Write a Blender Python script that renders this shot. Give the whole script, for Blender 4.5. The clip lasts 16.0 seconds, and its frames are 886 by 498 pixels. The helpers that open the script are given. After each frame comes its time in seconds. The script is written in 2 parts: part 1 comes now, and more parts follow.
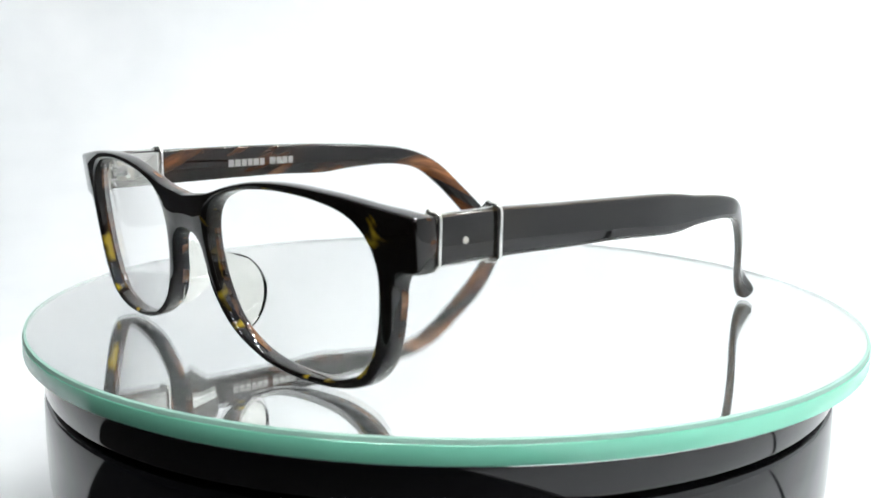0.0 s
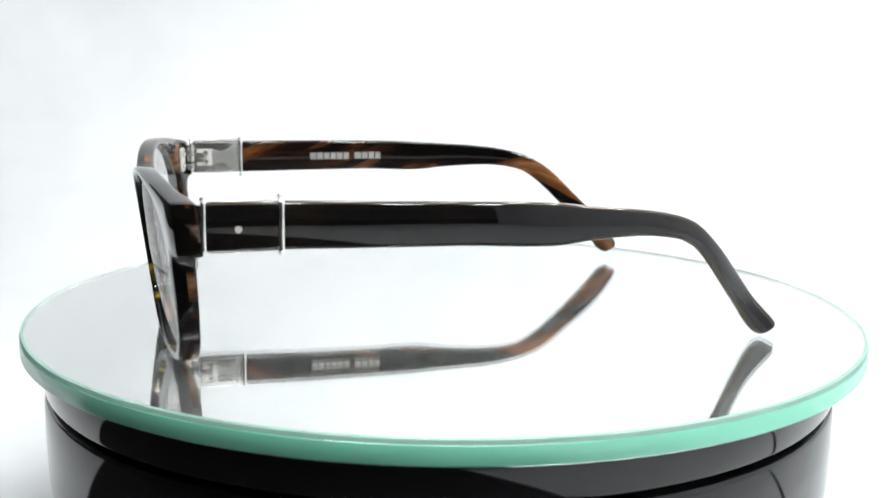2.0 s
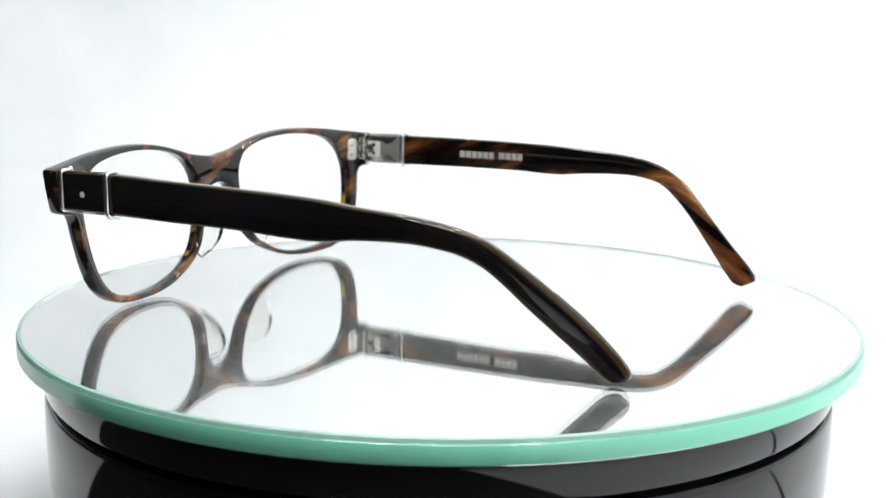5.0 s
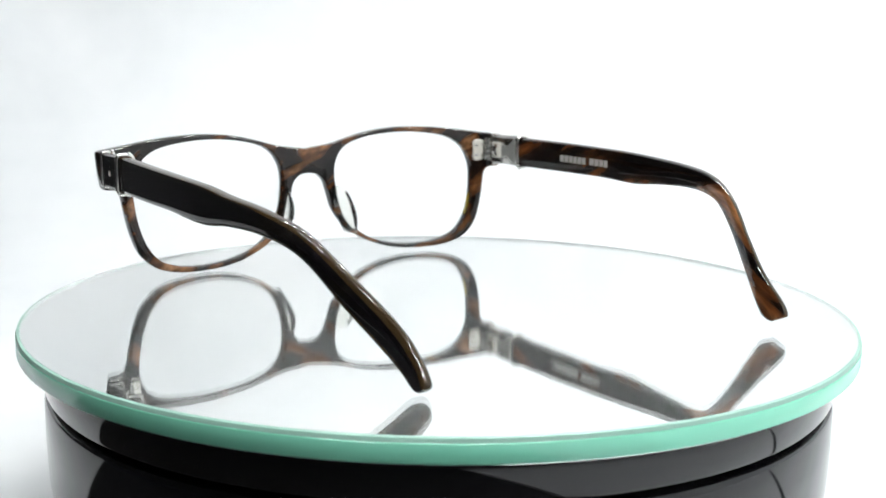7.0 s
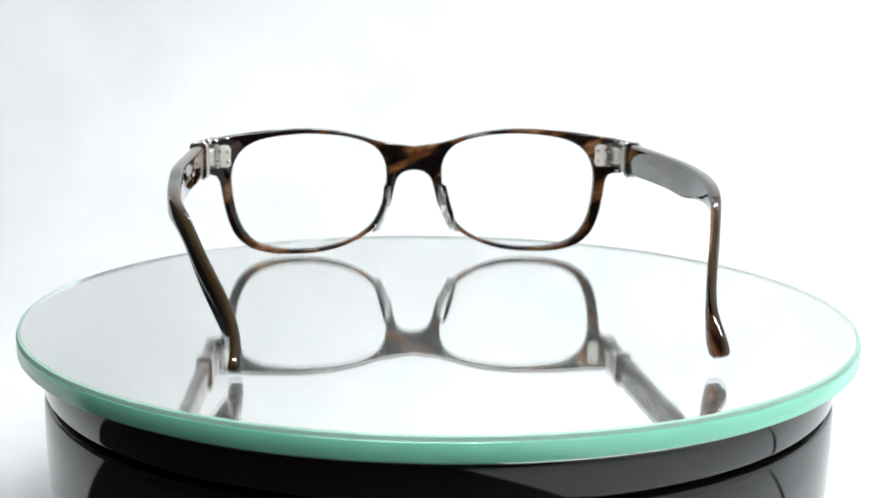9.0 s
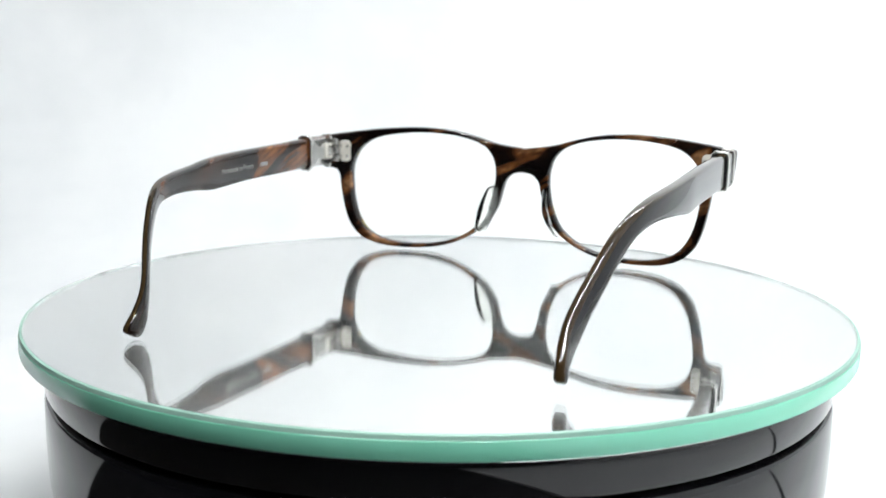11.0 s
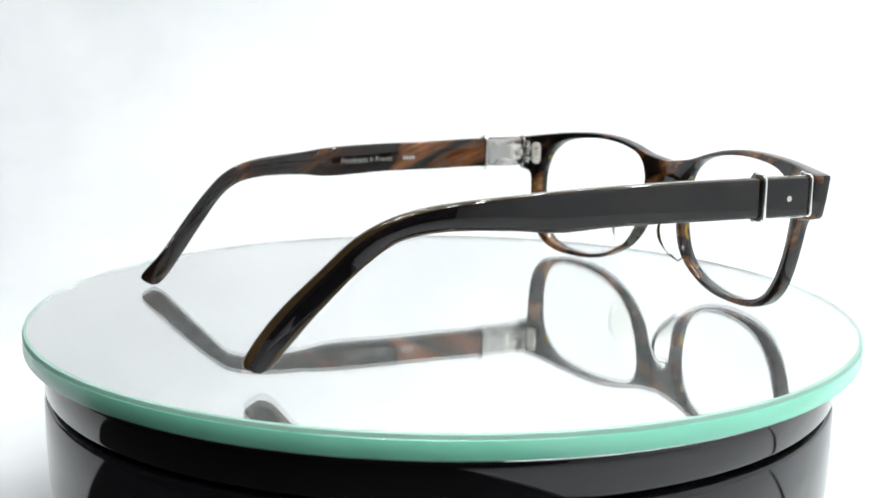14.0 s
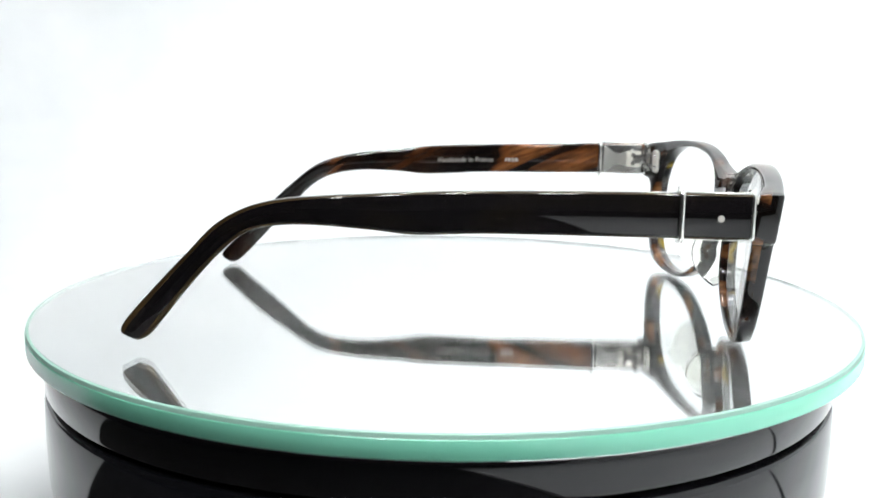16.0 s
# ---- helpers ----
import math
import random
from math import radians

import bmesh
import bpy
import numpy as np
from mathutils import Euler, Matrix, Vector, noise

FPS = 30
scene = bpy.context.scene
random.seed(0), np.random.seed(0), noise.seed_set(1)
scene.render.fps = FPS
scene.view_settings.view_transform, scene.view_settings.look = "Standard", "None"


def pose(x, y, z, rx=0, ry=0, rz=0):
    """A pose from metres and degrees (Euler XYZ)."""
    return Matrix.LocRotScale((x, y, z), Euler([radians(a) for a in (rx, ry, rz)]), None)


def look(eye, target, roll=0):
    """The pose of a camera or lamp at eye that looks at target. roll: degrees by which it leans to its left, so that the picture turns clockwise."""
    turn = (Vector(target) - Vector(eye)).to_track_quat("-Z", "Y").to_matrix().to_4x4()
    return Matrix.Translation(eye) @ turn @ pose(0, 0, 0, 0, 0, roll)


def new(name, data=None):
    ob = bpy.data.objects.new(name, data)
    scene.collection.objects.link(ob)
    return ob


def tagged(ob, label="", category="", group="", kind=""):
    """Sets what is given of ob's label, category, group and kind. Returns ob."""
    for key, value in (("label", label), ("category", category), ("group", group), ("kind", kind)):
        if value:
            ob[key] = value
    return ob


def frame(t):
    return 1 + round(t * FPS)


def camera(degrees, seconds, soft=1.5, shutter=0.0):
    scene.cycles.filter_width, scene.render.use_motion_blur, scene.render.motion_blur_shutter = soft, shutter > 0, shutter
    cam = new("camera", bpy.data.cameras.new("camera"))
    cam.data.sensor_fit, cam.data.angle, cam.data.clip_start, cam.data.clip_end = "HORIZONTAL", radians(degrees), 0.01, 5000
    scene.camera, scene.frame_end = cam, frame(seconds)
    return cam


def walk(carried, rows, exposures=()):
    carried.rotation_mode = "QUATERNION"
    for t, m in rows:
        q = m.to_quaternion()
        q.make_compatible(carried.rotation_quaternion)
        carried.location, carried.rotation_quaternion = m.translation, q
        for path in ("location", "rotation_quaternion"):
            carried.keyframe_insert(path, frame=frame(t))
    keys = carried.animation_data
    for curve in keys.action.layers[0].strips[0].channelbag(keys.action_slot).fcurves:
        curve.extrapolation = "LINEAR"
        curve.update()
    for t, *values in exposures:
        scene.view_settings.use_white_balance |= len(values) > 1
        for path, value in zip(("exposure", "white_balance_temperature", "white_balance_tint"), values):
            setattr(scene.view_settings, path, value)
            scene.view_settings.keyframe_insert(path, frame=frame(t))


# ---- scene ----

MM = 0.001
TOP = 0.058            # height of the glass disc's upper face over the table

# ---- camera ----
cam = camera(43.552, 16.0)
EYE = Vector((0.0, -0.2854, TOP + 0.0651))
AIM = EYE + Vector((-0.00045, math.cos(0.17750), -math.sin(0.17750)))
cam.data.dof.use_dof = True
cam.data.dof.focus_distance = 0.258
cam.data.dof.aperture_fstop = 27.0
walk(cam, [(0.0, look(EYE, AIM, 0.730)), (16.0, look(EYE, AIM, 0.730))],
     [(0.0, 0.0), (3.5, 0.0), (7.0, -0.02), (9.0, -0.08), (12.5, -0.09), (14.5, 0.02), (16.0, 0.11)])

# ---- world and exposure ----
world = bpy.data.worlds.new("dim_room")
scene.world = world
world.use_nodes = True
world.node_tree.nodes["Background"].inputs["Color"].default_value = (0.5, 0.5, 0.52, 1)
world.node_tree.nodes["Background"].inputs["Strength"].default_value = 0.10
scene.view_settings.exposure = 0.0
LED_POWER = 190.0


# ---- materials ----
def material(name):
    m = bpy.data.materials.new(name)
    m.use_nodes = True
    t = m.node_tree
    return m, t, t.nodes["Principled BSDF"]


def setp(b, color=None, rough=None, metal=None, coat=None, ior=None):
    if color is not None:
        b.inputs["Base Color"].default_value = (*color, 1)
    if rough is not None:
        b.inputs["Roughness"].default_value = rough
    if metal is not None:
        b.inputs["Metallic"].default_value = metal
    if coat is not None:
        b.inputs["Coat Weight"].default_value = coat
    if ior is not None:
        b.inputs["IOR"].default_value = ior


def coords(t, scale=(1, 1, 1), turn=(0, 0, 0), layer=""):
    if layer:
        c = t.nodes.new("ShaderNodeAttribute")
        c.attribute_name = layer
    else:
        c = t.nodes.new("ShaderNodeTexCoord")
    m = t.nodes.new("ShaderNodeMapping")
    m.vector_type = "TEXTURE"
    m.inputs["Scale"].default_value = scale
    m.inputs["Rotation"].default_value = [radians(a) for a in turn]
    t.links.new(c.outputs["Vector" if layer else "Object"], m.inputs["Vector"])
    return m.outputs["Vector"]


def noise_tex(t, vec, scale, detail=2.0, rough=0.5, distortion=0.0):
    n = t.nodes.new("ShaderNodeTexNoise")
    n.inputs["Scale"].default_value = scale
    n.inputs["Detail"].default_value = detail
    n.inputs["Roughness"].default_value = rough
    n.inputs["Distortion"].default_value = distortion
    t.links.new(vec, n.inputs["Vector"])
    return n.outputs["Fac"]


def ramp(t, fac, stops):
    r = t.nodes.new("ShaderNodeValToRGB")
    e = r.color_ramp.elements
    while len(e) < len(stops):
        e.new(0.5)
    for el, (p, c) in zip(e, stops):
        el.position, el.color = p, (*c, 1)
    t.links.new(fac, r.inputs["Fac"])
    return r.outputs["Color"]


def bump(t, b, fac, strength, distance):
    n = t.nodes.new("ShaderNodeBump")
    n.inputs["Strength"].default_value = strength
    n.inputs["Distance"].default_value = distance
    t.links.new(fac, n.inputs["Height"])
    t.links.new(n.outputs["Normal"], b.inputs["Normal"])


def wear(t, b, low, high, scale):
    r = t.nodes.new("ShaderNodeMapRange")
    r.inputs["To Min"].default_value, r.inputs["To Max"].default_value = low, high
    t.links.new(noise_tex(t, coords(t), scale, 4.0), r.inputs["Value"])
    t.links.new(r.outputs["Result"], b.inputs["Roughness"])


def dark_tortoise():
    m, t, b = material("black_amber_acetate")
    setp(b, rough=0.05, ior=1.49)
    rim = t.nodes.new("ShaderNodeAttribute")
    rim.attribute_name = "rim"
    mix = t.nodes.new("ShaderNodeMath")
    mix.operation = "MULTIPLY_ADD"
    mix.inputs[1].default_value = 0.20
    t.links.new(rim.outputs["Fac"], mix.inputs[0])
    t.links.new(noise_tex(t, coords(t, (1.1, 2.0, 1.4), (0, 20, 0)), 205, 1.8, 0.5, 0.6), mix.inputs[2])
    col = ramp(t, mix.outputs["Value"],
               [(0.0, (0.0025, 0.0021, 0.002)), (0.75, (0.0035, 0.0026, 0.002)), (0.80, (0.06, 0.04, 0.004)), (0.87, (0.30, 0.21, 0.012))])
    t.links.new(col, b.inputs["Base Color"])
    wear(t, b, 0.006, 0.02, 300)
    return m


def black_acetate():
    m, t, b = material("black_acetate")
    setp(b, rough=0.05, ior=1.49)
    col = ramp(t, noise_tex(t, coords(t, (1, 3, 1), (0, 0, 20)), 120, 2.0),
               [(0.0, (0.0035, 0.0029, 0.0036)), (0.55, (0.0048, 0.0040, 0.0046)), (0.85, (0.010, 0.0075, 0.0045))])
    t.links.new(col, b.inputs["Base Color"])
    wear(t, b, 0.006, 0.022, 260)
    return m


def brown_tortoise(turn, stretch, scale, name, dark=0.0, layer="", warm=(0.14, 0.047, 0.013), pale=(0.28, 0.12, 0.044)):
    m, t, b = material(name)
    setp(b, rough=0.1, ior=1.49)
    broad = noise_tex(t, coords(t, stretch, turn, layer), scale, 1.6, 0.5, 0.5)
    fine = noise_tex(t, coords(t, stretch, turn, layer), 900, 3.0)
    a = ramp(t, broad, [(0.42 + dark, (0.003, 0.002, 0.0018)), (0.49 + dark, (0.014, 0.006, 0.003)), (0.57 + dark, warm), (0.70 + dark, pale)])
    g = ramp(t, fine, [(0.34, (0.42, 0.40, 0.40)), (0.66, (1.25, 1.2, 1.15))])
    mix = t.nodes.new("ShaderNodeMix")
    mix.data_type, mix.blend_type = "RGBA", "MULTIPLY"
    mix.inputs["Factor"].default_value = 1.0
    t.links.new(a, mix.inputs["A"])
    t.links.new(g, mix.inputs["B"])
    t.links.new(mix.outputs["Result"], b.inputs["Base Color"])
    wear(t, b, 0.01, 0.04, 300)
    return m


def plain(name, color, rough, metal=0.0, low=None, high=None, scale=300, ior=None):
    m, t, b = material(name)
    setp(b, color, rough, metal, ior=ior)
    if low is not None:
        wear(t, b, low, high, scale)
    return m


def clear_lens():
    m, t, b = material("clear_demo_lens")
    out = t.nodes["Material Output"]
    t.nodes.remove(b)
    tr = t.nodes.new("ShaderNodeBsdfTransparent")
    tr.inputs["Color"].default_value = (0.996, 0.998, 0.997, 1)
    gl = t.nodes.new("ShaderNodeBsdfGlossy")
    gl.inputs["Roughness"].default_value = 0.02
    lw = t.nodes.new("ShaderNodeLayerWeight")
    lw.inputs["Blend"].default_value = 0.5
    steep = t.nodes.new("ShaderNodeMath")
    steep.operation = "POWER"
    steep.inputs[1].default_value = 5.0
    t.links.new(lw.outputs["Facing"], steep.inputs[0])
    fr = t.nodes.new("ShaderNodeMapRange")
    fr.inputs["To Min"].default_value, fr.inputs["To Max"].default_value = 0.014, 0.75
    t.links.new(steep.outputs["Value"], fr.inputs["Value"])
    mix = t.nodes.new("ShaderNodeMixShader")
    t.links.new(fr.outputs["Result"], mix.inputs["Fac"])
    t.links.new(tr.outputs["BSDF"], mix.inputs[1])
    t.links.new(gl.outputs["BSDF"], mix.inputs[2])
    t.links.new(mix.outputs["Shader"], out.inputs["Surface"])
    return m


def glass(name, color, ior, rough=0.0):
    m, t, b = material(name)
    setp(b, color, rough, ior=ior)
    b.inputs["Transmission Weight"].default_value = 1.0
    return m


def emitter(name, color, power):
    m, t, b = material(name)
    b.inputs["Emission Color"].default_value = (*color, 1)
    b.inputs["Emission Strength"].default_value = power
    return m


def cloth_white():
    m, t, b = material("white_sweep_cloth")
    setp(b, rough=0.9)
    v = coords(t)
    t.links.new(ramp(t, noise_tex(t, v, 7, 4.0, 0.6), [(0.35, (0.770, 0.787, 0.803)), (0.65, (0.87, 0.877, 0.884))]), b.inputs["Base Color"])
    bump(t, b, noise_tex(t, v, 9, 3.0, 0.5, 0.4), 0.35, 0.014)
    return m


def glossy_black():
    m, t, b = material("gloss_black_plastic")
    setp(b, (0.0075, 0.0075, 0.0100), 0.12, ior=1.5)
    wear(t, b, 0.03, 0.09, 60)
    bump(t, b, noise_tex(t, coords(t), 35, 2.0), 0.06, 0.002)
    return m


def edge_green():
    m, t, b = material("glass_edge_painted_glow")
    setp(b, rough=0.2, ior=1.5)
    # the glow of light piped through the glass is painted as bright base colour
    t.links.new(ramp(t, noise_tex(t, coords(t, (1, 1, 0.3)), 40, 3.0), [(0.3, (0.29, 0.87, 0.63)), (0.7, (0.32, 0.90, 0.66))]), b.inputs["Base Color"])
    return m


DARK = dark_tortoise()
BLACK = black_acetate()
OLIVE = plain("olive_amber_acetate", (0.038, 0.023, 0.009), 0.02, 0.0, 0.006, 0.02, ior=1.49)
BROWN_F = brown_tortoise((0, -28, 0), (2.6, 2, 1), 165, "brown_striped_acetate_front", -0.004, "", (0.085, 0.033, 0.011), (0.22, 0.110, 0.050))
BROWN_T = {-1: brown_tortoise((22, 0, 0), (3, 6, 1), 120, "brown_striped_acetate_temple", 0.03, "grain", (0.125, 0.043, 0.013), (0.25, 0.105, 0.04)), 1: brown_tortoise((-22, 0, 0), (3, 6, 1), 120, "brown_striped_acetate_temple", 0.03, "grain", (0.125, 0.043, 0.013), (0.25, 0.105, 0.04))}
SILVER = plain("polished_silver_metal", (0.82, 0.81, 0.78), 0.15, 1.0, 0.10, 0.24)
PIN = plain("matt_pale_metal", (0.62, 0.60, 0.55), 0.5, 0.3, 0.4, 0.6)
STEEL = plain("polished_hinge_steel", (0.55, 0.54, 0.52), 0.2, 1.0, 0.18, 0.32)
BRUSHED = plain("brushed_hinge_steel", (0.50, 0.50, 0.48), 0.4, 1.0, 0.32, 0.5)
LENS = clear_lens()
PAD = glass("clear_pad_acetate", (0.97, 0.97, 0.92), 1.47, 0.04)
SLAB = glass("green_tinted_glass", (0.995, 1.0, 0.998), 1.52)
# metallic under 1 adds a pale diffuse veil, imitating the glass's ghost reflection
MIRROR = plain("silvered_mirror", (0.99, 1.0, 0.995), 0.0, 0.95)
EDGE = edge_green()
CHAMFER = plain("ground_glass_arris", (0.30, 0.52, 0.43), 0.35, 0.0, 0.25, 0.5, 200)
GLOSS = glossy_black()
CLOTH = cloth_white()
LED = emitter("white_led", (0.975, 1.0, 0.995), LED_POWER)
HOUSING = plain("white_lamp_plastic", (0.8, 0.8, 0.8), 0.5, 0.0, 0.4, 0.6)
CURTAIN = plain("black_curtain_cloth", (0.015, 0.015, 0.016), 0.9, 0.0, 0.8, 1.0)
TABLE = plain("dark_table", (0.02, 0.019, 0.018), 0.5, 0.0, 0.4, 0.6, 30)
PRINT = plain("pale_print", (0.32, 0.31, 0.30), 0.5, 0.0, 0.4, 0.6)


# ---- mesh helpers ----
def part(name, bm, mats, parent=None, label="", smooth=True, crease=38):
    me = bpy.data.meshes.new(name)
    bmesh.ops.recalc_face_normals(bm, faces=bm.faces)
    bm.to_mesh(me)
    bm.free()
    for m in mats if isinstance(mats, (list, tuple)) else [mats]:
        me.materials.append(m)
    if smooth:
        me.polygons.foreach_set("use_smooth", [True] * len(me.polygons))
        me.set_sharp_from_angle(angle=radians(crease))
    ob = new(name, me)
    if parent:
        ob.parent = parent
    if label:
        tagged(ob, label)
    return ob


def lathe(profile, segments=128, closed=False):
    """Turns (radius, height) points round z; the ends are capped when they lie on the axis."""
    bm = bmesh.new()
    rings = []
    for r, z in profile:
        if r <= 1e-9:
            rings.append([bm.verts.new((0, 0, z))])
        else:
            rings.append([bm.verts.new((r * math.cos(2 * math.pi * i / segments), r * math.sin(2 * math.pi * i / segments), z)) for i in range(segments)])
    pairs = list(zip(rings, rings[1:])) + ([(rings[-1], rings[0])] if closed else [])
    for a, b in pairs:
        for i in range(segments):
            j = (i + 1) % segments
            f = [a[i % len(a)], a[j % len(a)], b[j % len(b)], b[i % len(b)]]
            f = list(dict.fromkeys(f))
            if len(f) > 2:
                bm.faces.new(f)
    return bm


def spline(pts, closed, per=6):
    """A Catmull-Rom curve through 2D points."""
    n, out = len(pts), []
    for i in range(n if closed else n - 1):
        if closed:
            p = [pts[(i + k) % n] for k in (-1, 0, 1, 2)]
        else:
            p = [pts[max(0, min(n - 1, i + k))] for k in (-1, 0, 1, 2)]
        p = [np.array(q, float) for q in p]
        for s in range(per):
            u = s / per
            out.append(0.5 * (2 * p[1] + (p[2] - p[0]) * u + (2 * p[0] - 5 * p[1] + 4 * p[2] - p[3]) * u * u + (3 * p[1] - p[0] - 3 * p[2] + p[3]) * u ** 3))
    if not closed:
        out.append(np.array(pts[-1], float))
    return np.array(out)


def inset(loop, d):
    """A closed 2D loop moved to its left by d."""
    nxt, prv = np.roll(loop, -1, 0), np.roll(loop, 1, 0)
    tan = nxt - prv
    tan /= np.maximum(np.linalg.norm(tan, axis=1), 1e-9)[:, None]
    return loop + d * np.stack([-tan[:, 1], tan[:, 0]], 1)


def box_bm(size, at=(0, 0, 0), bevel=0.0, seg=2):
    bm = bmesh.new()
    bmesh.ops.create_cube(bm, size=1.0, matrix=Matrix.Translation(at) @ Matrix.Diagonal((*size, 1)))
    if bevel:
        bmesh.ops.bevel(bm, geom=bm.edges[:], offset=bevel, segments=seg, affect="EDGES", profile=0.5)
    return bm


def tube(points, radius, closed=False, seg=10, flat=1.0):
    """A round wire through 3D points."""
    bm, rings, n = bmesh.new(), [], len(points)
    pts = [Vector(p) for p in points]
    for i, p in enumerate(pts):
        a = pts[(i - 1) % n] if closed or i else p
        b = pts[(i + 1) % n] if closed or i < n - 1 else p
        d = (b - a).normalized()
        side = d.cross(Vector((0, 1, 0)))
        side = side.normalized() if side.length > 1e-6 else Vector((1, 0, 0))
        up = side.cross(d).normalized()
        rings.append([bm.verts.new(p + radius * (math.cos(2 * math.pi * k / seg) * side + flat * math.sin(2 * math.pi * k / seg) * up)) for k in range(seg)])
    for i in range(n if closed else n - 1):
        a, b = rings[i], rings[(i + 1) % n]
        for k in range(seg):
            bm.faces.new((a[k], a[(k + 1) % seg], b[(k + 1) % seg], b[k]))
    if not closed:
        bm.faces.new(rings[0])
        bm.faces.new(rings[-1])
    return bm


def thing(name, label, category, at=(0, 0, 0), group="", kind=""):
    ob = new(name)
    ob.empty_display_size = 0.02
    ob.location = at
    return tagged(ob, label, category, group, kind)


# ---- light tent ----
def sweep(width, pts, name, mat):
    bm = bmesh.new()
    rows = [[bm.verts.new((x, y, z)) for x in (-width / 2, width / 2)] for y, z in pts]
    low = [[bm.verts.new((x, y + 0.004, z - 0.004)) for x in (-width / 2, width / 2)] for y, z in pts]
    for a, b in zip(rows, rows[1:]):
        bm.faces.new((a[0], a[1], b[1], b[0]))
    for a, b in zip(low, low[1:]):
        bm.faces.new((a[0], b[0], b[1], a[1]))
    return part(name, bm, mat)


curve = [(-0.038, 0.0), (0.20, 0.0)] + [(0.20 + 0.2 * math.sin(a), 0.2 - 0.2 * math.cos(a)) for a in np.linspace(0.1, math.pi / 2, 12)] + [(0.40, 0.56)]
tagged(sweep(0.70, curve, "backdrop", CLOTH), "white seamless cloth sweep behind the turntable", "backdrop", kind="structure")
wall = part("wall_right", box_bm((0.006, 1.01, 0.58), (0.354, -0.095, 0.28)), CLOTH, smooth=False)
tagged(wall, "white cloth side of a light tent", "wall", kind="structure")
wall = part("wall_left", box_bm((0.006, 0.15, 0.58), (-0.354, 0.335, 0.28)), CLOTH, smooth=False)
tagged(wall, "white cloth side of a light tent", "wall", kind="structure")
wall = part("ceiling", box_bm((0.714, 0.66, 0.006), (0, 0.08, 0.573)), CLOTH, smooth=False)
tagged(wall, "white cloth roof of a light tent", "ceiling", kind="structure")
wall = part("curtain", box_bm((0.01, 0.859, 0.57), (-0.354, -0.1715, 0.285)), CURTAIN, smooth=False)
tagged(wall, "black cloth flap of a light tent", "curtain", kind="structure")
wall = part("floor_cloth", box_bm((0.30, 0.57, 0.004), (0.201, -0.326, -0.003)), CLOTH, smooth=False)
tagged(wall, "white cloth lying on the table beside the turntable", "cloth", kind="structure")
wall = part("floor", box_bm((3.0, 3.0, 0.02), (0, 0, -0.016)), TABLE, smooth=False)
tagged(wall, "plain dark table under the light tent", "floor", kind="structure")


def led_bar(x, y, z):
    bar = thing("led_bar", "white LED light bar inside the tent", "lamp", (x, y, z), "LED bars of the tent")
    part("housing", box_bm((0.44, 0.05, 0.012), (0, 0, 0.006), 0.003), HOUSING, bar)
    rise = 0.5705 - z - 0.0115
    for u in (-0.16, 0.16):
        part("hanger", tube([(u, 0, 0.0115), (u, 0, 0.0115 + rise / 2), (u, 0, 0.0115 + rise)], 0.003), HOUSING, bar, "white hanger rod")
    for i in range(6):
        lamp = part("led", lathe([(0, -0.004), (0.0122, -0.004), (0.013, -0.003), (0.013, 0.0), (0, 0.0)], 32), LED, bar, "round glowing white LED")
        lamp.location = (-0.175 + 0.07 * i, 0, 0)


led_bar(0.02, -0.24, 0.44)
led_bar(0.11, 0.22, 0.555)


# ---- turntable ----
def turntable():
    ob = thing("turntable", "glossy black round plastic display turntable", "turntable", (-0.00065, 0, TOP))
    part("platter", lathe([(0, -0.0056), (0.0977, -0.0056), (0.0987, -0.0062), (0.0991, -0.0074), (0.0991, -0.0140), (0.0988, -0.0146), (0.0980, -0.0149), (0.094, -0.0149), (0, -0.0149)]), GLOSS, ob)
    body = [(0, -0.0158), (0.0966, -0.0158), (0.0981, -0.0160), (0.0989, -0.0164), (0.0992, -0.0172), (0.0993, -0.0260), (0.0991, -0.0330)]
    body += [(0.0991 - 0.012 * (1 - math.cos(a)), -0.033 - 0.021 * math.sin(a)) for a in np.linspace(0.15, math.pi / 2, 10)]
    body += [(0.080, -0.0555), (0, -0.0555)]
    part("body", lathe(body), GLOSS, ob)
    part("spindle", lathe([(0, -0.0150), (0.030, -0.0150), (0.030, -0.0168), (0, -0.0168)], 48), GLOSS, ob)
    for i in range(4):
        a = math.pi / 4 + i * math.pi / 2
        f = part("rubber_foot", lathe([(0, -0.0552), (0.008, -0.0552), (0.0075, -0.058), (0, -0.058)], 24), CURTAIN, ob, "black rubber foot")
        f.location = (0.066 * math.cos(a), 0.066 * math.sin(a), 0)
    return ob


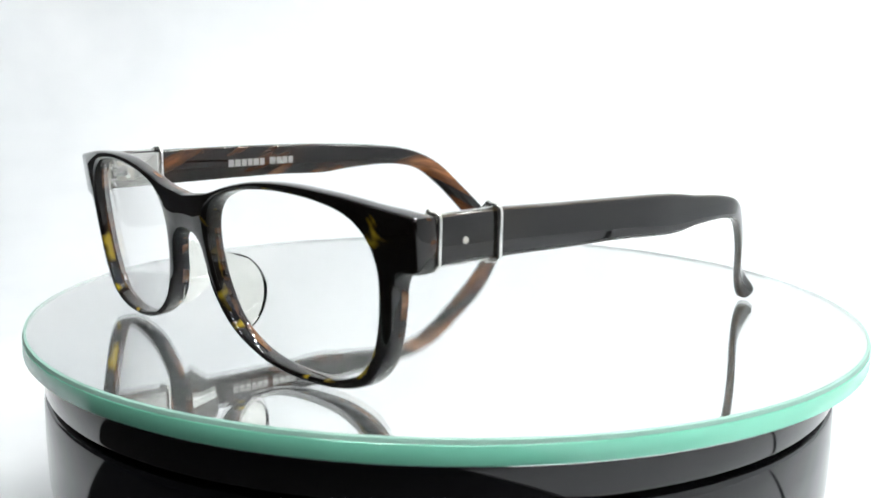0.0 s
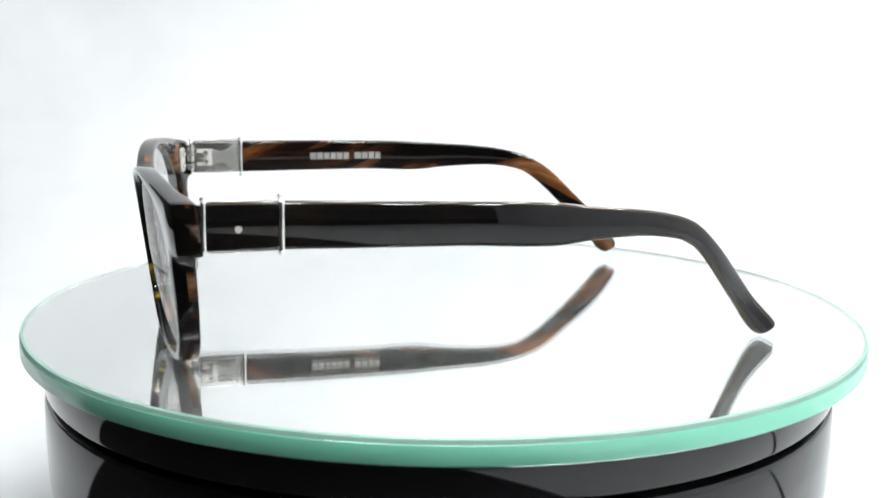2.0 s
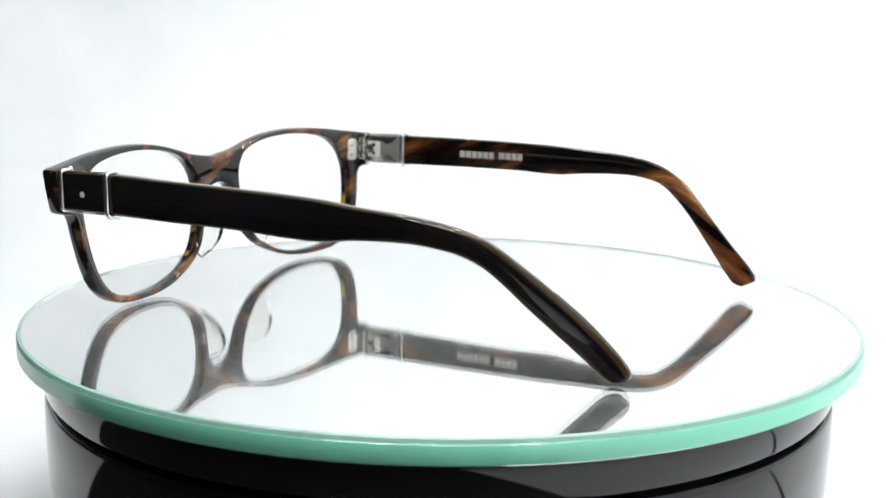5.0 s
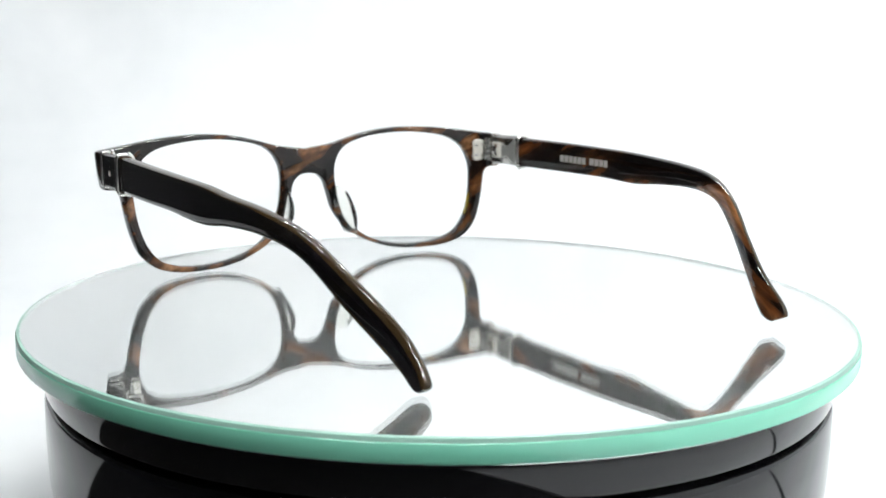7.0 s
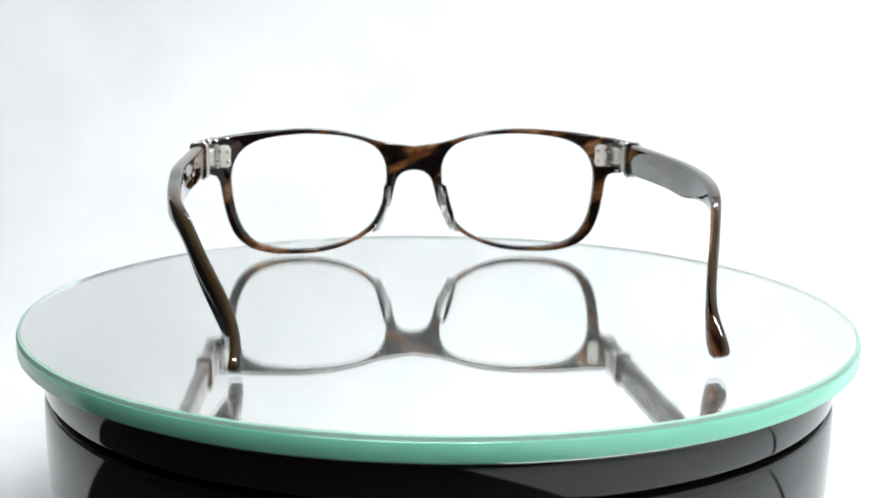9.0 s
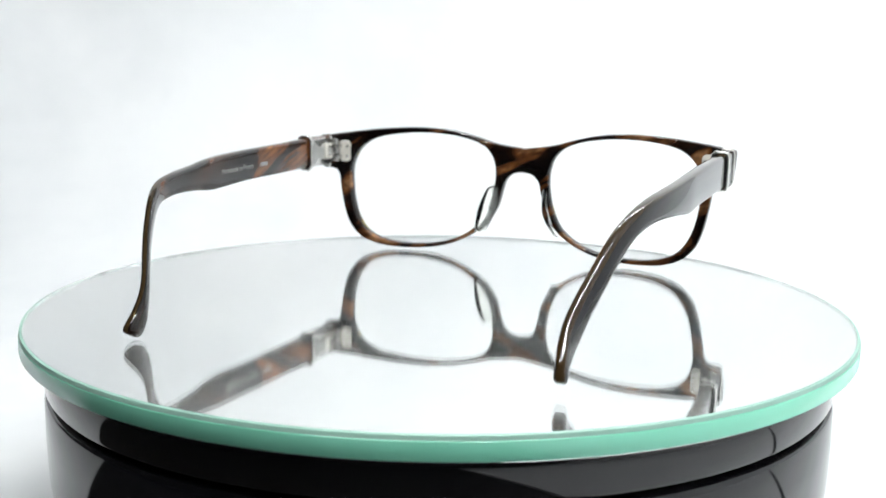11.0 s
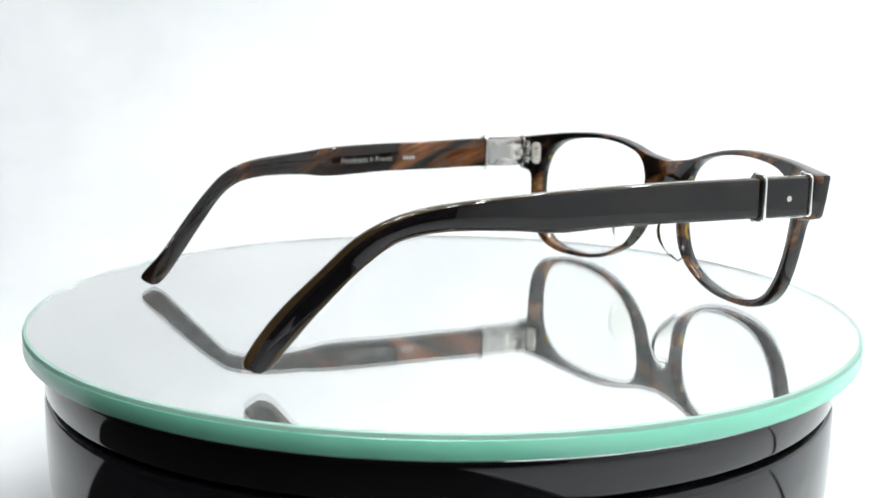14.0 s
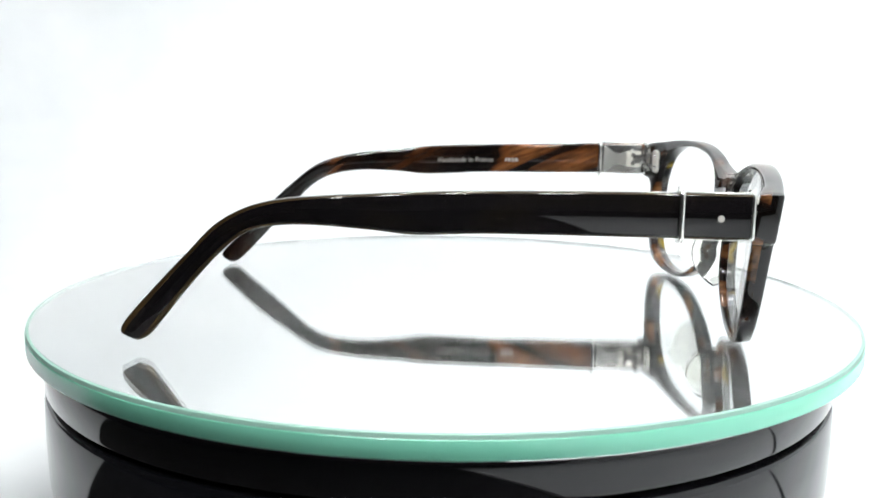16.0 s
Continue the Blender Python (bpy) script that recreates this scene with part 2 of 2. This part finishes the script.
def glass_disc():
    ob = thing("glass_disc", "round mirrored glass plate with a green edge on the turntable", "glass plate", (0, 0, TOP))
    r, off = 0.1045, (-1.25 * MM, 0.3 * MM, 0)
    slab = part("slab", lathe([(0, 0), (r - 0.0009, 0), (r - 0.0009, -0.0026), (0, -0.0026)], 192), SLAB, ob, "clear glass plate")
    slab.visible_shadow = False
    edge = part("edge", lathe([(r - 0.00085, -0.00105), (r - 0.0002, -0.0010), (r, -0.0012), (r, -0.0046), (r - 0.0003, -0.0050), (r - 0.00085, -0.0050)], 192, True), EDGE, ob, "opaque green glass edge with its piped light painted into the colour")
    arris = part("arris", lathe([(r - 0.00087, -0.00002), (r - 0.0003, -0.0002), (r - 0.00005, -0.00098), (r - 0.00087, -0.00098)], 192, True), CHAMFER, ob, "dull ground chamfer of the glass edge")
    back = part("mirror_backing", lathe([(0, -0.00262), (r - 0.0010, -0.00262), (r - 0.0010, -0.0054), (0, -0.0054)], 192), MIRROR, ob, "silvered mirror backing")
    for p in (slab, edge, arris, back):
        p.location = off
    return ob


# ---- eyeglasses, in millimetres: x across, y to the front, z up ----
FRONT_Y, TILT, BOW, DEPTH = 76.0, 0.13, 0.0019, 4.0


def depth_at(x):
    u = min(1.0, max(0.0, (abs(x) - 57.0) / 7.0))
    return DEPTH + 1.0 * u * u * (3 - 2 * u)


def face_y(x, z):
    return FRONT_Y + TILT * (z - 28.0) - BOW * x * x


LENS_RIM = [(9.1, 26.8), (11.0, 31.6), (15.2, 34.8), (24.0, 37.0), (36.3, 37.6), (48.5, 36.0), (54.8, 32.4), (57.5, 26.8), (57.5, 20.5),
            (56.4, 14.0), (54.3, 8.6), (50.8, 4.6), (45.5, 2.4), (38.4, 1.5), (29.5, 1.9), (20.8, 4.2), (14.3, 8.6), (11.0, 14.2), (9.3, 20.5)]
BROW = [(0.0, 33.6), (9.5, 34.9), (16.7, 36.9), (24.0, 38.5), (32.0, 39.3), (40.0, 39.3), (50.0, 38.6), (58.7, 37.5), (66.3, 36.5)]
LOWER = [(62.2, 25.0), (61.2, 23.0), (60.5, 18.5), (59.1, 12.0), (56.8, 6.6), (52.4, 2.5), (46.3, 0.5), (39.5, -0.1), (31.0, 0.2), (24.0, 1.6),
         (17.0, 4.6), (11.9, 8.4), (8.0, 14.0), (6.5, 19.6), (5.4, 23.2), (3.1, 25.3), (0.0, 25.9)]


def frame_front(parent):
    brow, low = spline(BROW, False), spline(LOWER, False)
    half = [*brow, np.array((67.3, 36.2)), np.array((67.6, 35.4)), np.array((67.4, 31.0)), np.array((66.9, 26.6)), np.array((66.4, 25.9)), np.array((65.5, 25.6)), np.array((63.4, 25.5)), *low]
    half = np.array(half)
    mirrored = half[::-1][1:-1] * (-1, 1)
    outer = np.concatenate([half, mirrored])
    hole = spline(LENS_RIM, True)
    holes = [hole, hole[::-1] * (-1, 1)]
    bm = bmesh.new()
    near = bm.verts.layers.float.new("rim")
    levels = [(0.0, 0.75), (0.12, 0.45), (0.36, 0.21), (0.75, 0.09), (1.4, 0.02), (2.1, 0.0), (2.8, 0.03), (DEPTH - 0.55, 0.10), (DEPTH - 0.22, 0.22), (DEPTH, 0.55)]
    ends = [[], []]
    for loop, turn in ((outer, -1), (holes[0], 1), (holes[1], 1)):
        # solid side: inside for the outline, outside for the holes
        area = 0.5 * np.sum(loop[:, 0] * np.roll(loop[:, 1], -1) - np.roll(loop[:, 0], -1) * loop[:, 1])
        sign = (1 if area > 0 else -1) * -turn
        rings = []
        for d, b in levels:
            q = inset(loop, sign * b * (1.0 if turn < 0 else 0.8))
            rings.append([bm.verts.new((x * MM, (face_y(x, z) - d * depth_at(x) / DEPTH) * MM, z * MM)) for x, z in q])
        for ring in rings:
            for v in ring:
                v[near] = 0.0 if turn < 0 else 1.0
        for k, (a, c) in enumerate(zip(rings, rings[1:])):
            for i in range(len(a)):
                j = (i + 1) % len(a)
                f = bm.faces.new((a[i], a[j], c[j], c[i]))
                f.material_index = 0 if k < 5 else 1
        for e, ring in zip(ends, (rings[0], rings[-1])):
            e += [bm.edges.get((ring[i], ring[(i + 1) % len(ring)])) for i in range(len(ring))]
    for e, mat in zip(ends, (0, 1)):
        made = bmesh.ops.triangle_fill(bm, use_beauty=True, use_dissolve=False, edges=e)
        for f in made["geom"]:
            if isinstance(f, bmesh.types.BMFace):
                f.material_index = mat
    return part("frame_front", bm, [DARK, BROWN_F], parent, "laminated acetate front, black with amber flecks over striped brown")


def demo_lens(parent, side):
    loop = spline(LENS_RIM, True, 4)
    mid = np.array((34.0, 19.5))
    bm, tops = bmesh.new(), []
    for depth in (1.5, 3.1):
        rings = []
        for s in (0.35, 0.7, 1.012):
            q = mid + s * (loop - mid)
            rings.append([bm.verts.new((side * x * MM, (face_y(x, z) - depth + 0.9 * (1 - s * s)) * MM, z * MM)) for x, z in q])
        c = bm.verts.new((side * mid[0] * MM, (face_y(*mid) - depth + 0.9) * MM, mid[1] * MM))
        n = len(loop)
        for i in range(n):
            j = (i + 1) % n
            bm.faces.new((c, rings[0][i], rings[0][j]))
            for a, b in zip(rings, rings[1:]):
                bm.faces.new((a[i], b[i], b[j], a[j]))
        tops.append(rings[-1])
    for i in range(len(loop)):
        j = (i + 1) % len(loop)
        bm.faces.new((tops[0][i], tops[1][i], tops[1][j], tops[0][j]))
    ob = part("lens", bm, LENS, parent, "clear demo lens")
    ob.visible_shadow = False


def nose_pad(parent, side):
    """A clear fin behind the inner rim, wider in its middle, curling away from the nose."""
    bm, rows = bmesh.new(), []
    for u in np.linspace(0, 1, 15):
        z = 22.0 - 15.0 * u
        x = 7.6 + 0.7 * u + 3.4 * u * u
        reach = 7.6 * math.sin(math.pi * min(1, 0.06 + 0.92 * u ** 0.85)) ** 0.6
        row = []
        for v in np.linspace(0, 1, 7):
            y = face_y(x, z) - DEPTH + 1.2 - (1.2 + reach) * v
            row.append((x + 2.0 * v ** 1.6, y, z - 0.5 * v))
        rows.append(row)
    grid = [[[bm.verts.new((side * (x + o * (1.0 - 0.55 * abs(2 * i / 14 - 1))) * MM, y * MM, z * MM)) for x, y, z in row] for i, row in enumerate(rows)] for o in (-0.85, 0.85)]
    for g in grid:
        for a, b in zip(g, g[1:]):
            for i in range(6):
                bm.faces.new((a[i], a[i + 1], b[i + 1], b[i]))
    for a, b in zip(zip(grid[0], grid[1]), list(zip(grid[0], grid[1]))[1:]):
        for i in (0, 6):
            bm.faces.new((a[0][i], b[0][i], b[1][i], a[1][i]))
    for i in range(6):
        for k in (0, -1):
            bm.faces.new((grid[0][k][i], grid[0][k][i + 1], grid[1][k][i + 1], grid[1][k][i]))
    part("nose_pad", bm, PAD, parent, "clear acetate nose pad")


# side view of each temple (y, z): upper and lower line from the hinge to the tip, and its lean inwards (y, x)
T_TOP = {-1: [(62.6, 36.2), (47, 36.3), (32, 35.9), (12, 35.5), (-5.1, 34.9), (-16.2, 33.7), (-27.3, 32.7), (-35.5, 31.2), (-42, 28.6), (-48.6, 23.4), (-56.5, 15.8), (-63, 8.9), (-67.4, 4.5), (-68.7, 2.8), (-68.6, 1.6)],
         1: [(62.6, 36.1), (47, 36.3), (25, 36.3), (8, 36.1), (-3.8, 35.8), (-15.2, 35.2), (-24.5, 34.6), (-34, 33.5), (-41.5, 31.3), (-48.2, 27.3), (-54.8, 20.7), (-61.3, 14.1), (-67.2, 7.6), (-69.5, 4.4), (-69.7, 2.8)]}
T_LOW = {-1: [(62.6, 26.9), (47, 27.0), (29, 26.8), (12, 26.7), (-6.3, 26.0), (-16.3, 26.9), (-26.3, 27.2), (-33, 26.6), (-38, 25.3), (-43.2, 22.1), (-50.6, 14.3), (-57, 7.4), (-62, 2.1), (-64.3, 0.4), (-66.1, 0.1)],
         1: [(62.6, 26.9), (47, 27.0), (25, 27.3), (8, 27.4), (-5.5, 27.0), (-15.3, 27.9), (-25.7, 28.5), (-32.8, 28.3), (-38.9, 27.1), (-43, 24.8), (-48.5, 19.9), (-54.8, 12.9), (-61, 5.4), (-63.8, 2.2), (-66.3, 1.1)]}
LEAN = {-1: [(-72, 18.3), (-68, 19.0), (-65, 19.1), (-60, 17.7), (-49, 10.8), (-37, 5.0), (-28, 3.0), (-10, 1.0), (10, 0), (70, 0)],
        1: [(-72, 10.8), (-68, 11.5), (-63, 12.0), (-57, 10.4), (-48, 7.0), (-38, 3.8), (-25, 1.5), (-10, 0.3), (10, 0), (70, 0)]}


def temple_x(y, side):
    c = spline(LEAN[side], False, 8)
    return 65.3 - float(np.interp(y, c[:, 0], c[:, 1]))


def temple(parent, side):
    top, low = spline(T_TOP[side], False, 5), spline(T_LOW[side], False, 5)
    bm, rings = bmesh.new(), []
    grain = bm.verts.layers.float_vector.new("grain")
    n, along, last = len(top), 0.0, (top[0] + low[0]) / 2
    for i, (a, b) in enumerate(zip(top, low)):
        along, last = along + float(np.linalg.norm((a + b) / 2 - last)), (a + b) / 2
        s = i / (n - 1)
        half = 1.65 - 0.40 * min(1, max(0, (s - 0.45) / 0.2)) + 0.40 * max(0, (s - 0.8) / 0.2)
        if s > 0.93:
            half *= math.sqrt(max(0.3, 1 - ((s - 0.93) / 0.085) ** 2))
        span = np.linalg.norm(a - b)
        soft = min(0.95 + 5.5 * max(0, (s - 0.42)), 0.46 * span)
        ring = []
        # a rounded oblong, from the outer face over the top to the inner face and back
        edge = [(soft, half), (0.42 * soft, 0.89 * half), (0.11 * soft, 0.68 * half), (0, 0.42 * half)]
        edge += [(w, -o) for w, o in edge[::-1]]
        for w, o in edge + [(span - w, o) for w, o in edge[::-1]]:
            y, z = a + (b - a) * (w / span)
            ring.append(bm.verts.new((side * (temple_x(y, side) + o) * MM, y * MM, z * MM)))
            ring[-1][grain] = (o * MM, -along * MM, (30 - w) * MM)
        rings.append(ring)
    m = len(rings[0])
    for a, b in zip(rings, rings[1:]):
        for k in range(m):
            f = bm.faces.new((a[k], a[(k + 1) % m], b[(k + 1) % m], b[k]))
            f.material_index = 2 if k in (1, 2, 3, 11, 12, 13) else 1 if 4 <= k <= 10 else 0
    bm.faces.new(rings[0])
    bm.faces.new(rings[-1])
    ob = part("temple", bm, [BLACK, BROWN_T[side], OLIVE], parent, "laminated acetate temple, black outside and striped brown inside", True, 55)
    hardware(ob, side)
    return ob


def rounded_loop(y, grow, r=0.9):
    x0, x1, z0, z1 = 65.3 - 1.65 - grow, 65.3 + 1.65 + grow, 27.05 - grow, 36.25 + grow
    out = []
    for cx, cz, a0 in ((x1 - r, z1 - r, 0), (x0 + r, z1 - r, 90), (x0 + r, z0 + r, 180), (x1 - r, z0 + r, 270)):
        for k in range(5):
            a = radians(a0 + 22.5 * k)
            out.append((cx + r * math.cos(a), y, cz + r * math.sin(a)))
    return out


def scaled(pts, side):
    return [(side * x * MM, y * MM, z * MM) for x, y, z in pts]


def disc_x(x, y, z, radius, depth, side, seg=24):
    bm = bmesh.new()
    bmesh.ops.create_cone(bm, cap_ends=True, segments=seg, radius1=radius * MM, radius2=radius * 0.86 * MM, depth=depth * MM,
                          matrix=Matrix.Translation((side * x * MM, y * MM, z * MM)) @ Matrix.Rotation(side * math.pi / 2, 4, "Y"))
    return bm


def hinge_wing(side):
    """A flat plate, wide at the band and waisted towards the hinge, its edges in even arcs."""
    half = [(49.2, 3.9), (50.2, 3.7), (51.2, 2.9), (52.4, 2.1), (53.8, 1.7), (55.2, 1.9), (56.4, 2.5)]
    loop = [(y, 31.6 + h) for y, h in half] + [(y, 31.6 - h) for y, h in half[::-1]]
    bm = bmesh.new()
    outer = [bm.verts.new((side * 63.2 * MM, y * MM, z * MM)) for y, z in loop]
    inner = [bm.verts.new((side * 62.75 * MM, (53 + (y - 53) * 0.95) * MM, (31.6 + (z - 31.6) * 0.92) * MM)) for y, z in loop]
    for i in range(len(loop)):
        j = (i + 1) % len(loop)
        bm.faces.new((outer[i], outer[j], inner[j], inner[i]))
    bm.faces.new(outer)
    bm.faces.new(inner)
    return bm


def hardware(ob, side):
    part("ring", tube(scaled(rounded_loop(48.0, 0.45, 1.2), side), 0.62 * MM, True, 12), SILVER, ob, "silver band round the temple")
    part("end_band", tube(scaled(rounded_loop(62.4, 0.05), side), 0.50 * MM, True, 10), SILVER, ob, "thin silver band at the temple's end")
    for y, grow in ((48.0, 0.45), (62.4, 0.05)):
        for z in (36.5 + grow, 26.8 - grow):
            bm = bmesh.new()
            bmesh.ops.create_uvsphere(bm, u_segments=14, v_segments=8, radius=0.62 * MM, matrix=Matrix.Translation((side * 64.2 * MM, y * MM, z * MM)))
            part("bead", bm, SILVER, ob, "small silver bead on the band")
    part("pin", disc_x(66.97, 56.0, 31.2, 0.75, 0.2, side), PIN, ob, "round silver pin")
    plate_ob = part("hinge_plate", box_bm((0.7 * MM, 13.4 * MM, 8.7 * MM), (side * 63.45 * MM, 54.6 * MM, 31.6 * MM), 0.3 * MM), STEEL, ob, "polished silver hinge plate")
    part("hinge_wing", hinge_wing(side), BRUSHED, plate_ob, "matt waisted plate over the hinge plate")
    part("hinge_block", box_bm((1.1 * MM, 4.6 * MM, 5.0 * MM), (side * 62.75 * MM, 58.6 * MM, 31.6 * MM), 0.35 * MM), PIN, plate_ob, "matt silver hinge block")
    for z in (30.3, 32.9):
        part("screw", disc_x(62.1, 58.3, z, 0.75, 0.3, side), SILVER, plate_ob, "round screw head")
    for z, w in ((28.9, 2.0), (31.6, 2.2), (34.3, 2.0)):
        bm = bmesh.new()
        bmesh.ops.create_cone(bm, cap_ends=True, segments=20, radius1=1.25 * MM, radius2=1.25 * MM, depth=w * MM, matrix=Matrix.Translation((side * 62.0 * MM, 62.6 * MM, z * MM)))
        part("hinge_knuckle", bm, STEEL, ob, "silver hinge knuckle")
    part("hinge_leaf", box_bm((1.4 * MM, 4.4 * MM, 3.0 * MM), (side * 62.6 * MM, 60.4 * MM, 31.6 * MM), 0.4 * MM), STEEL, ob, "silver hinge leaf")
    for z in (36.45, 26.85):
        part("wire", tube(scaled([(66.2, 61.4, z - 0.15), (66.0, 55.0, z - 0.1), (66.0, 48.4, z + 0.15)], side), 0.13 * MM, False, 8), SILVER, ob, "thin silver wire along the temple")


def lobed_plate(w, h, d):
    """A rounded plate with a slight waist, standing in x and z."""
    bm, rings, n = bmesh.new(), [], 40
    for k, y in ((0.86, d / 2), (1.0, d / 5), (1.0, -d / 5), (0.86, -d / 2)):
        ring = []
        for i in range(n):
            a = 2 * math.pi * i / n
            c, q = math.cos(a), math.sin(a)
            x = 0.5 * w * math.copysign(abs(c) ** 0.55, c) * (1 - 0.12 * math.exp(-(q / 0.25) ** 2))
            ring.append(bm.verts.new((x * k, y, 0.5 * h * math.copysign(abs(q) ** 0.6, q) * (1 - (1 - k) * 0.5))))
        rings.append(ring)
    for a, b in zip(rings, rings[1:]):
        for i in range(n):
            bm.faces.new((a[i], a[(i + 1) % n], b[(i + 1) % n], b[i]))
    bm.faces.new(rings[0])
    bm.faces.new(rings[-1])
    return bm


def rim_hinge(parent, side):
    x, z = 59.6, 31.2
    y = face_y(x, z) - depth_at(x)
    bm = lobed_plate(4.2 * MM, 7.0 * MM, 1.0 * MM)
    bmesh.ops.transform(bm, matrix=Matrix.Translation((side * x * MM, (y - 0.3) * MM, z * MM)) @ Matrix.Rotation(-side * math.atan(2 * BOW * x), 4, "Z"), verts=bm.verts)
    ob = part("rim_hinge", bm, PIN, parent, "silver hinge plate on the frame's back")
    for dz in (-1.8, 1.8):
        part("hinge_lug", box_bm((1.6 * MM, 3.4 * MM, 1.5 * MM), (side * 61.3 * MM, (y - 1.9) * MM, (z + dz) * MM), 0.35 * MM), STEEL, ob, "silver hinge lug")
    for dz in (-1.6, 1.6):
        bm = bmesh.new()
        bmesh.ops.create_uvsphere(bm, u_segments=14, v_segments=8, radius=0.6 * MM, matrix=Matrix.Translation((side * 58.6 * MM, (y - 0.7) * MM, (z + dz) * MM)))
        part("rivet", bm, SILVER, ob, "small silver rivet")


def lettering(temple_ob, side, words, start, z, height):
    """Pale print on the temple's inner face, as plain bars."""
    y = start
    for w in words:
        x = temple_x(y - w / 2, side) - 1.65
        part("print_bar", box_bm((0.06 * MM, w * MM, height * MM), (side * x * MM, (y - w / 2) * MM, z * MM)), PRINT, temple_ob, "", False)
        y -= w + 0.3


def lettering_words(temple_ob, side, words, y, z, length, height):
    """Readable print along the temple's inner face, scaled to its length and height."""
    text = bpy.data.curves.new("print", "FONT")
    text.body, text.size, text.extrude = words, 1.0, 0.0
    source = bpy.data.objects.new("print", text)
    me = bpy.data.meshes.new_from_object(source)
    bm = bmesh.new()
    bm.from_mesh(me)
    bpy.data.objects.remove(source)
    far = max(v.co.x for v in bm.verts)
    tall = max(v.co.y for v in bm.verts)
    for v in bm.verts:
        yy = y + v.co.x / far * length
        v.co = (side * (temple_x(yy, side) - 1.69) * MM, yy * MM, (z + v.co.y / tall * height + 0.012 * (yy - y)) * MM)
    part("print", bm, PRINT, temple_ob, "small pale print", False)


def eyeglasses():
    ob = thing("eyeglasses", "dark tortoise acetate eyeglasses with silver bands, folded open on the glass", "eyeglasses", (0, 0, TOP))
    frame_front(ob)
    for side in (-1, 1):
        demo_lens(ob, side)
        nose_pad(ob, side)
        rim_hinge(ob, side)
        t = temple(ob, side)
        if side > 0:
            lettering(t, side, (1.8, 1.9, 1.7, 1.6, 1.8, 1.6), 27.0, 31.6, 2.0)
            lettering(t, side, (2.0, 1.8, 1.7, 1.6), 13.3, 31.7, 2.0)
        else:
            for y, z in ((37.1, 31.2), (38.3, 31.9)):
                part("speck", disc_x(66.96, y, z, 0.13, 0.04, side, 8), PRINT, t, "tiny pale dust speck")
            lettering(t, side, (0.9, 0.8, 0.9, 0.5), 22.1, 30.8, 1.1)
            lettering_words(t, side, "Handmade in France", -3.2, 29.9, 17.4, 1.5)
    return ob


stand = turntable()
plate = glass_disc()
specs = eyeglasses()


# ---- motion ----
def angle(t):
    s = (t - 8.0) / 8.0
    return math.degrees(0.34542 - 1.94805 * s + 0.01248 * s * s + 0.00855 * s ** 3)


def motions():
    times = [0.5 * i for i in range(33)]
    walk(plate, [(t, pose(0.35 * MM, 0, TOP, 0, 0, angle(t))) for t in times])
    seat = pose(-2.3 * MM, 0.45 * MM, 0.7 * MM, 0.1, -0.35, 0)
    walk(specs, [(t, pose(0, 0, TOP, 0, 0, angle(t)) @ seat) for t in times])


motions()
